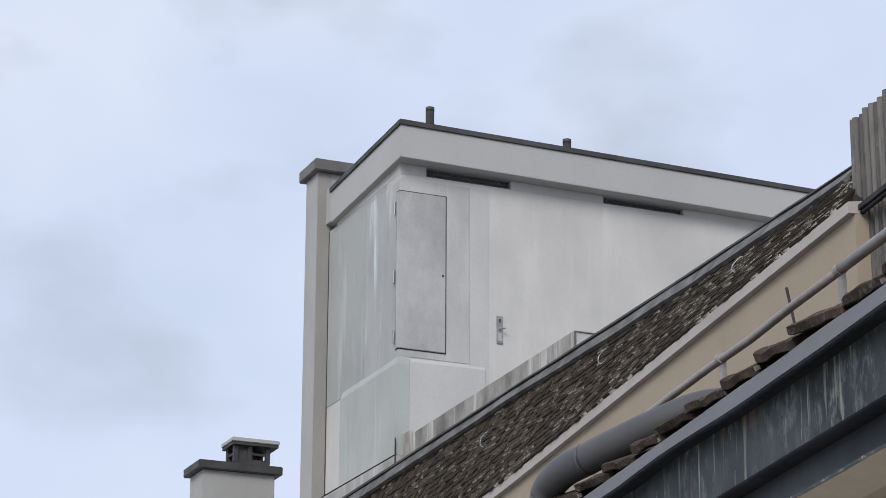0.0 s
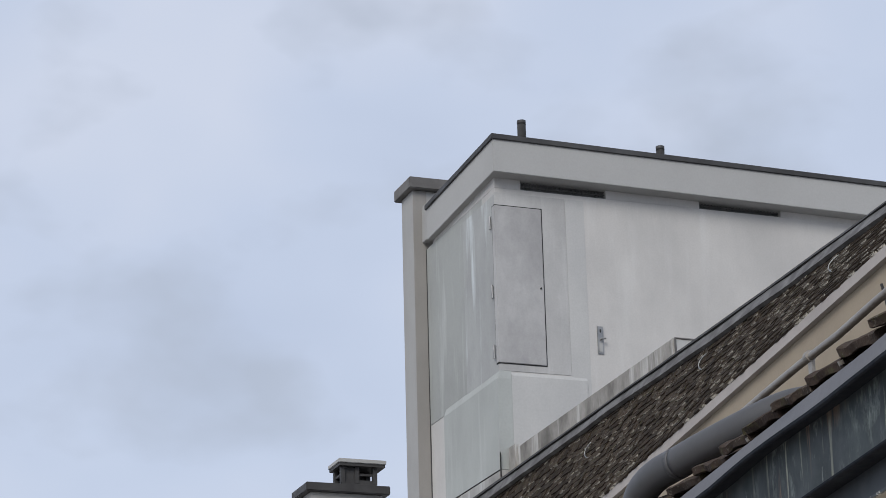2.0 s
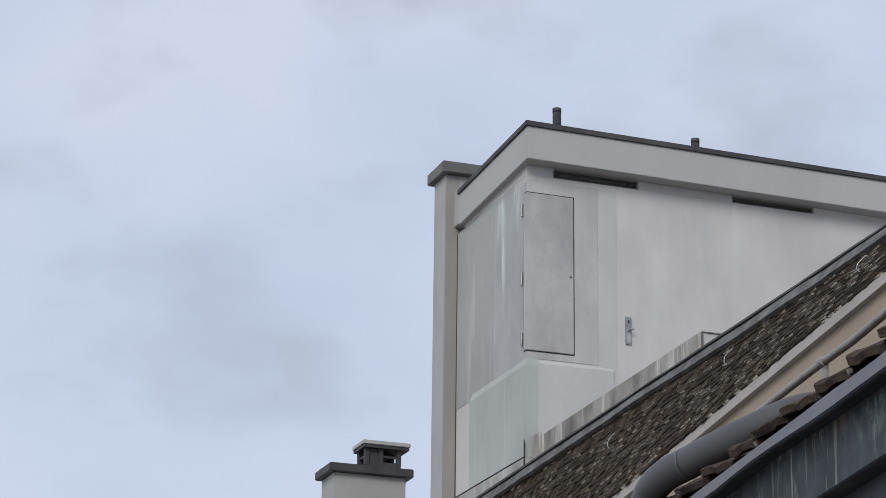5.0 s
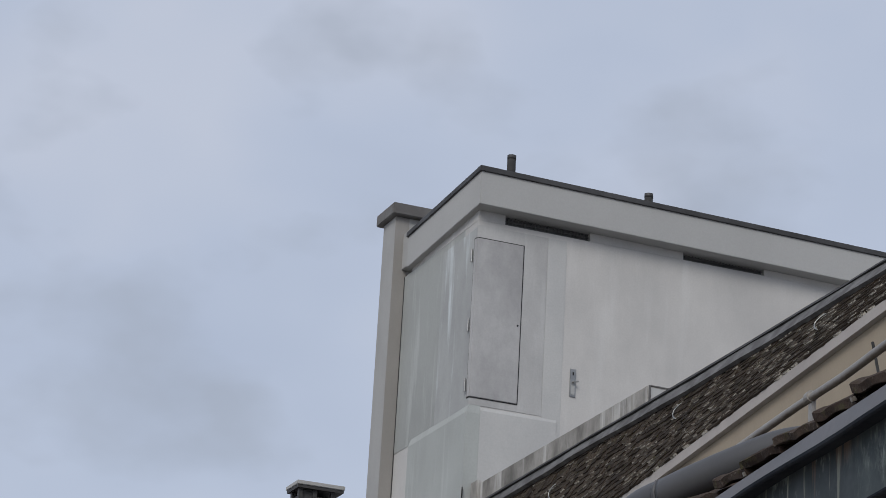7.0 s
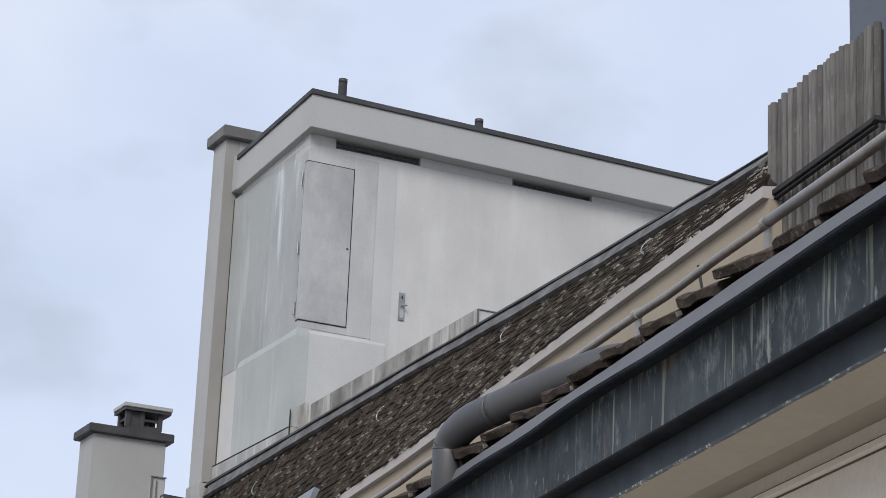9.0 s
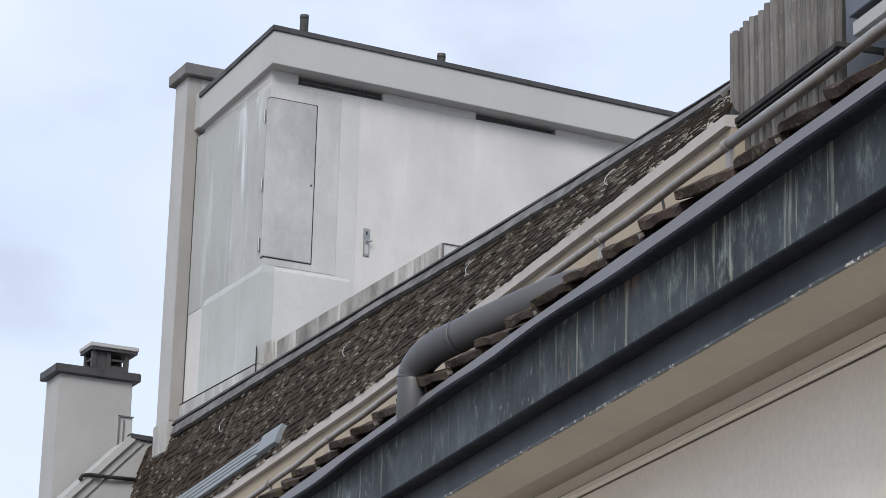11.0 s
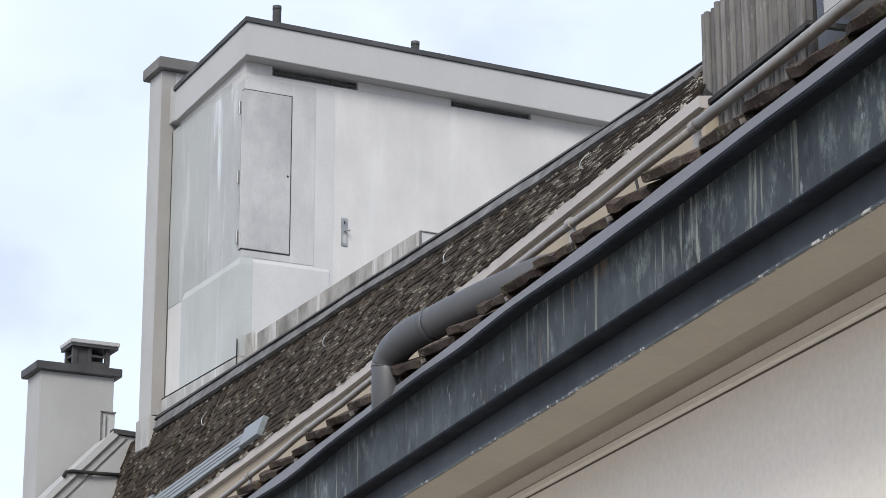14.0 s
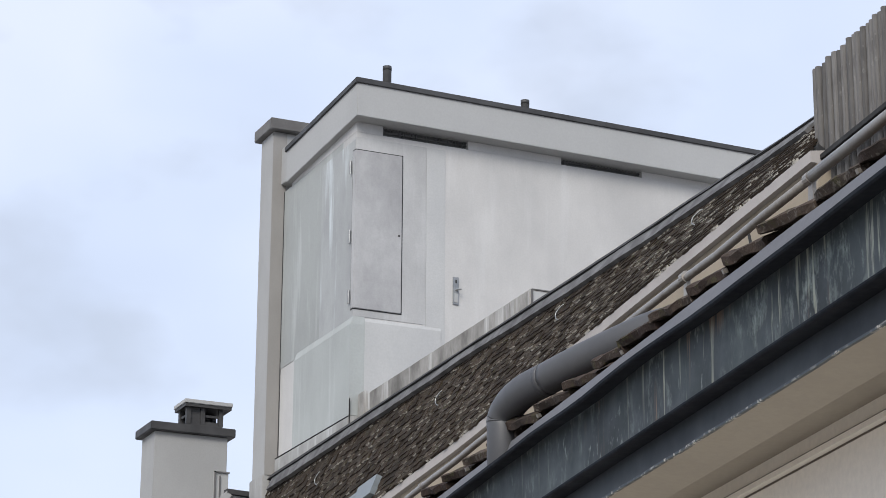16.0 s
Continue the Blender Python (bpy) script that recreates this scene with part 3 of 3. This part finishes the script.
S0, S1 = 18.35, 21.1
part("frame_end", slab(S0, S0 + 0.42, 0.06, 0.21, 0.0, 0.14), M_GLASSY, sky)
part("frame_top", slab(S0 + 0.42, S1, 0.185, 0.21, 0.0, 0.09), M_GLASSY, sky)
part("frame_bottom", slab(S0 + 0.42, S1, 0.055, 0.08, 0.0, 0.105), M_GLASSY, sky)
pane = part("pane", slab(S0 + 0.42, S1, 0.078, 0.187, 0.05, 0.082), M_GLASSY, sky, "blue-grey reflecting pane")
for r in (0.11, 0.145):
    part("glazing_bar", slab(S0 + 0.42, S1, r, r + 0.008, 0.082, 0.094), M_BRASS, pane)
part("frame_end", slab(21.2, 21.6, 0.16, 0.25, 0.0, 0.09), M_GLASSY, sky)

# ---- tower details ----
for x0, x1 in ((TX, 8.03), (8.862, 9.796), (10.632, TX1)):
    part("head_band", boxed(x0 - (0.002 if x0 == TX else 0), x1, TY - 0.003, 20.94 if x0 == TX else TY + 0.3, 9.335, 9.434), M_TOWER, tower)
for x0 in (8.03, 9.796):
    x1 = x0 + 0.832
    vent = part("vent", boxed(x0, x1, TY + 0.055, TY + 0.08, 9.332, 9.434), M_GRILLE, tower, "dark louvred vent slot")
    for k in range(26):
        x = x0 + 0.016 + k * 0.032
        part("grille_bar", boxed(x, x + 0.008, TY + 0.035, TY + 0.05, 9.332, 9.434), M_GRILLE, vent)
    for k in range(3):
        z = 9.345 + k * 0.03
        part("grille_rail", boxed(x0, x1, TY + 0.03, TY + 0.045, z, z + 0.007), M_GRILLE, vent)
part("render_patch", boxed(TX - 0.004, 8.455, TY - 0.0035, TY + 0.1, 7.64, 9.29, bevel=0.003), M_NEARWALL, tower, "cloudy grey render round the hatch")


def ledge(x0, x1, y0, y1, grow, z0, z1, z2):
    """A render skin that stands proud by grow, its top sloping back to the wall."""
    bm = bmesh.new()
    rings = [[bm.verts.new(p) for p in ((x0 - g[0], y0 - g[1], z), (x1, y0 - g[1], z), (x1, y1, z), (x0 - g[0], y1, z))] for g, z in ((grow, z0), (grow, z1), ((0, 0), z2))]
    for p, q in zip(rings, rings[1:]):
        for i in range(4):
            bm.faces.new((p[i], p[(i + 1) % 4], q[(i + 1) % 4], q[i]))
    bm.faces.new(rings[0]), bm.faces.new(rings[-1])
    return bm


part("lower_render", ledge(TX - 0.003, TX + 0.1, TY - 0.002, 20.7, (0.026, 0.009), 6.757, 7.57, 7.645), M_SKIRT, tower, "mint-grey lower render with a sloped ledge")
part("lower_render", ledge(TX + 0.101, 8.60, TY - 0.002, TY + 0.1, (0.0, 0.009), 6.757, 7.60, 7.63), M_STRIP, tower, "smooth pale lower render")
part("render_patch", boxed(8.455, 8.64, TY - 0.003, TY + 0.1, 7.0, 9.29, bevel=0.002), M_STRIP, tower)
part("side_render", boxed(TX - 0.0035, TX + 0.1, TY + 0.3, 21.12, 7.60, 9.33), M_SIDE, tower, "greenish side render, darker than the front")
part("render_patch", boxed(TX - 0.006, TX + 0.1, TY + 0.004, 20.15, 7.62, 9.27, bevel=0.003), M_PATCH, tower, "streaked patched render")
hatch = part("hatch", boxed(TX - 0.012, 8.218, TY - 0.013, TY + 0.05, 7.712, 9.165, bevel=0.004), M_HATCH, tower, "flush grey access hatch on the tower corner")
part("hatch_gap", boxed(TX - 0.008, 8.226, TY - 0.0075, TY + 0.06, 7.704, 9.173), M_DARK, tower, "dark gap round the hatch")
part("lock", tube(bmesh.new(), [(8.19, TY - 0.011, 8.42), (8.19, TY - 0.018, 8.42)], 0.009, 10), M_DARK, hatch)
for z in (9.02, 8.38, 7.83):
    part("hinge", tube(bmesh.new(), [(TX - 0.022, TY + 0.075, z - 0.06), (TX - 0.022, TY + 0.075, z + 0.06)], 0.010, 8), M_BRASS, hatch)
fit_ = thing("lock_plate", (8.745, TY, 7.86), "narrow steel lock plate with a lever on the tower wall", "door handle")
part("plate", boxed(8.715, 8.773, TY - 0.010, TY + 0.001, 7.862, 8.118, bevel=0.003), M_BRASS, fit_)
part("recess", boxed(8.727, 8.761, TY - 0.013, TY - 0.009, 7.882, 7.965), M_FASCIA, fit_)
part("lever", tube(bmesh.new(), [(8.745, TY - 0.008, 7.995), (8.745, TY - 0.04, 7.995), (8.78, TY - 0.045, 8.0)], 0.008, 8), M_BRASS, fit_)
part("keyhole", boxed(8.738, 8.750, TY - 0.0125, TY - 0.009, 8.06, 8.09), M_DARK, fit_)
for x, z in ((8.21, 10.15), (9.605, 10.05)):
    vp = thing("roof_vent", (x, 19.7, 9.79), "short dark round vent pipe on the flat roof", "vent pipe", "vents on the flat roof")
    part("stub", tube(bmesh.new(), [(x, 19.7, 9.79), (x, 19.7, z)], 0.040, 18), M_DARK, vp, smooth=True)
    part("rim", tube(bmesh.new(), [(x, 19.7, z - 0.035), (x, 19.7, z + 0.004)], 0.0412, 18), M_EDGE, vp, smooth=True)
part("base_flashing", boxed(TX - 0.036, TX + 0.05, TY + 0.002, 21.12, 6.45, 6.745, bevel=0.004), M_FOOT, tower, "pale base flashing")
part("joint", boxed(TX - 0.038, TX + 0.05, TY + 0.002, 21.12, 6.747, 6.754), M_DARK, tower)
part("joint", boxed(TX - 0.040, TX - 0.030, TY - 0.030, TY - 0.025, 6.45, 6.90), M_DARK, tower)
part("end_block", boxed(7.82, 8.2, 19.18, 19.32, 6.2, 6.945, bevel=0.008), M_CONCRETE, parapet, "raised end block")
part("base_flashing", boxed(TX - 0.03, TX + 0.05, TY - 0.026, TY + 0.05, 6.45, 6.75, bevel=0.004), M_FOOT, tower)
part("joint", boxed(TX - 0.008, TX + 0.05, 21.122, 21.1315, 6.74, 9.33), M_EDGE, tower, "dark joint beside the chimney pier")
part("end_panel", boxed(7.74, 7.9, 20.96, 21.139, 9.40, 9.76, bevel=0.003), M_STACK, tower)
# Thin added skin that paints the pier's front darker than its lit side.
part("front_face", boxed(7.656, 7.79, 21.132, 21.2, 6.5, 9.92), M_PIER_SHADE, pier, "brownish front strip darkened as the shaded side")
part("base", boxed(7.632, 7.85, 21.122, 21.475, 6.3, 6.60, bevel=0.01), M_FOOT, pier, "pale flashing round the foot")

# parapet details
part("end_sheet", boxed(7.86, 8.24, 16.02, 16.05, 6.6, 6.955, bevel=0.003), M_STRIP, parapet, "pale end sheet")

for x0, x1, z0, z1 in ((7.85, 7.860, 6.6, 6.970), (7.860, 8.24, 6.962, 6.970)):
    part("sheet_edge", boxed(x0, x1, 16.012, 16.03, z0, z1), M_CAP, parapet, "dark folded edge")

# ---- far chimney and the flashing beside it ----
part("lid", boxed(7.35, 7.84, 22.585, 22.94, 7.585, 7.625, bevel=0.005), M_FASCIA, cowl, "pale metal lid")
part("hood", boxed(7.36, 7.83, 22.595, 22.93, 7.555, 7.585), M_EDGE, cowl)
for x in (7.405, 7.55, 7.735):
    for y in (22.65, 22.86):
        part("post", boxed(x - 0.022, x + 0.022, y - 0.022, y + 0.022, 7.39, 7.556), M_EDGE, cowl)
part("cowl_rail", boxed(7.57, 7.72, 22.64, 22.655, 7.470, 7.492), M_EDGE, cowl)
part("cowl_panel", boxed(7.43, 7.56, 22.645, 22.66, 7.39, 7.556), M_EDGE, cowl)
part("cowl_panel", boxed(7.41, 7.73, 22.855, 22.87, 7.39, 7.556), M_EDGE, cowl)
part("cowl_rail", boxed(7.395, 7.41, 22.66, 22.85, 7.470, 7.492), M_EDGE, cowl)
part("cowl_rail", boxed(7.41, 7.73, 22.640, 22.652, 7.40, 7.425), M_EDGE, cowl)
part("side_channel", boxed(7.63, 7.765, 22.44, 22.5, 6.30, 6.89, bevel=0.004), M_FASCIA, stack, "pale metal channel")
for x0, x1, z0, z1 in ((7.622, 7.634, 6.30, 6.90), (7.672, 7.680, 6.30, 6.86), (7.622, 7.772, 6.888, 6.90)):
    part("channel_edge", boxed(x0, x1, 22.425, 22.445, z0, z1), M_CAP, stack)


def gable(points, y0, y1, name, material, label, category):
    bm = bmesh.new()
    a, b = [[bm.verts.new((x, y, z)) for x, z in points] for y in (y0, y1)]
    bm.faces.new(a), bm.faces.new(b[::-1])
    for k in range(len(points)):
        bm.faces.new((a[k], b[k], b[(k + 1) % len(points)], a[(k + 1) % len(points)]))
    return part(name, bm, material, None, label) if not category else tagged(part(name, bm, material), label, category, kind="structure")


cheek = gable([(7.56, 6.565), (7.90, 6.535), (7.90, 5.0), (6.3, 5.0), (6.3, 5.245)], 21.9, 22.4, "wall_gable", M_STACK, "pale metal-clad gable strip beside the chimney", "gable")
gable([(7.56, 6.565), (7.92, 6.55), (7.92, 6.595), (7.56, 6.61)], 21.87, 21.97, "gable_cap", M_EDGE, "dark cap on the gable strip", "flashing")
gable([(7.555, 6.585), (7.61, 6.55), (6.37, 5.25), (6.30, 5.25)], 21.87, 21.9, "gable_edge", M_FASCIA, "pale sloping gable edge", "flashing")
gable([(7.69, 6.53), (7.705, 6.53), (6.47, 5.21), (6.455, 5.21)], 21.89, 21.9, "gable_seam", M_LEAD, "standing seam on the gable strip", "flashing")
tagged(part("overflow_pipe", tube(bmesh.new(), [(7.66, 21.88, 6.18), (7.40, 21.86, 6.17), (7.17, 21.86, 6.17), (7.115, 21.86, 6.155), (7.09, 21.86, 6.11)], 0.018, 12), M_DARK, smooth=True), "thin dark bent pipe at the roof's end", "pipe")

# ---- palisade on the attic and what stands behind it ----
screen = thing("palisade", G(11.330, 5.368, 5.528), "grey weathered palisade of slim half-round poles", "screen")
pole = bmesh.new()
tube(pole, [(0, 0, 0), (0.003, 0.001, 0.7), (-0.003, 0.001, 1.35), (0, 0, 2.015)], 0.0212, 10)
pole_me = bpy.data.meshes.new("pole")
bmesh.ops.recalc_face_normals(pole, faces=pole.faces)
pole.to_mesh(pole_me)
pole.free()
pole_me.materials.append(M_WOOD)
pole_me.polygons.foreach_set("use_smooth", [len(p.vertices) == 4 for p in pole_me.polygons])
# Backing added behind the poles, near-black to put shade into their gaps.
part("backing", fbox(10.528, 11.800, 5.377, 5.402, 4.671, 6.64), M_DARK, screen, "near-black backing that shades the gaps between the poles")
for k in range(25):
    child("pole", pole_me, Matrix.Translation(G(11.792 - k * 0.0520, 5.368 + rnd.uniform(-0.005, 0.005), 4.663 + rnd.uniform(-0.004, 0.004))) @ Matrix.Rotation(rnd.uniform(0, 6), 4, "Z") @ Matrix.Rotation(rnd.uniform(-0.008, 0.008), 4, "X"), screen)
part("rail", fbox(10.433, 11.900, 5.284, 5.321, 6.086, 6.118, bevel=0.003), M_DARK, screen, "dark metal rail")
part("rail", fbox(10.433, 11.890, 5.294, 5.321, 6.066, 6.080, bevel=0.003), M_DARK, screen, "grey lower rail")
part("rail_end", fbox(10.399, 10.433, 5.280, 5.776, 6.090, 6.118, bevel=0.003), M_DARK, screen)
post = thing("corner_post", G(12.051, 5.477, 5.800), "pale painted batten beside the palisade", "batten")
part("batten", fbox(11.874, 11.956, 5.477, 5.559, 5.691, 6.113, bevel=0.006), M_FASCIA, post)
attic = thing("attic_box", G(9.698, 6.252, 5.528), "blue-grey metal-clad attic box behind the palisade", "attic")
part("back_panel", fbox(8.066, 11.738, 5.817, 5.980, 6.167, 8.792, bevel=0.005), M_BLUEGREY, attic)
part("front_panel", fbox(8.882, 10.460, 5.382, 5.464, 6.276, 8.792, bevel=0.005), M_BLUEGREY, attic)
part("side_panel", fbox(10.405, 10.460, 5.464, 5.817, 6.276, 8.792, bevel=0.004), M_BLUEGREY, attic)
part("sill", fbox(9.698, 10.446, 5.396, 5.776, 6.174, 6.249, bevel=0.004), M_FASCIA, attic, "pale sill")

# ---- plain tiles of the steep slope ----
PW, COURSES = 0.092, 17


def plain_tile(bm=None, m=None):
    own = bm is None
    bm = bm or bmesh.new()
    out_ = [(-0.062, 0.19), (-0.062, 0.018), (-0.035, 0.0), (0.035, 0.0), (0.062, 0.018), (0.062, 0.19)]
    a, b = [[bm.verts.new((m @ Vector((x, y, z))) if m else (x, y, z)) for x, y in out_] for z in (0.0, 0.026)]
    bm.faces.new(a[::-1]), bm.faces.new(b)
    for k in range(6):
        f = bm.faces.new((a[k], a[(k + 1) % 6], b[(k + 1) % 6], b[k]))
        f.material_index = 1 if k in (1, 2, 3) else 0
    return bm


pm = plain_tile()
plain_me = bpy.data.meshes.new("roof_tile")
pm.to_mesh(plain_me)
pm.free()
plain_me.materials.append(M_TILE)
plain_me.materials.append(M_NOSE)
rest = bmesh.new()
rnd = random.Random(11)
for c in range(COURSES):
    r = c / COURSES * 0.955
    u = V0 + 0.08 + 0.56 * r + (c % 2) * PW / 2
    last = 21.9 + (1 - r) * 7.0
    while u < min(last, 26.0):
        o = out(u) * SIDE
        d = (slope(u, 1) - slope(u, 0)).normalized()
        across = (slope(u + 0.1, r) - slope(u - 0.1, r)).normalized()
        at = slope(u, r) + (o * (0.030 + rnd.uniform(-0.007, 0.010) - (0.012 if c > COURSES - 4 else 0)) + d * rnd.uniform(-0.022, 0.022)) * reach(u)
        m = frame_of(across, d - o * 0.13, at)
        if m.to_3x3().col[2].dot(o) < 0:
            m = frame_of(-across, d - o * 0.13, at)
        m = m @ Matrix.Rotation(rnd.uniform(-0.05, 0.05), 4, "Z") @ Matrix.Rotation(rnd.uniform(-0.05, 0.05), 4, "Y")
        m = m @ Matrix.Diagonal((0.74, reach(u), 0.6, 1.0))
        if 12.0 < u < 13.6:
            child("roof_tile", plain_me, m, roof)
        else:
            plain_tile(rest, m)
        u += PW * rnd.uniform(0.97, 1.03)
rest_ob = part("roof_tiles_far", rest, M_TILE, roof)
rest_ob.data.materials.append(M_NOSE)
tagged(rest_ob, kind="stuff")
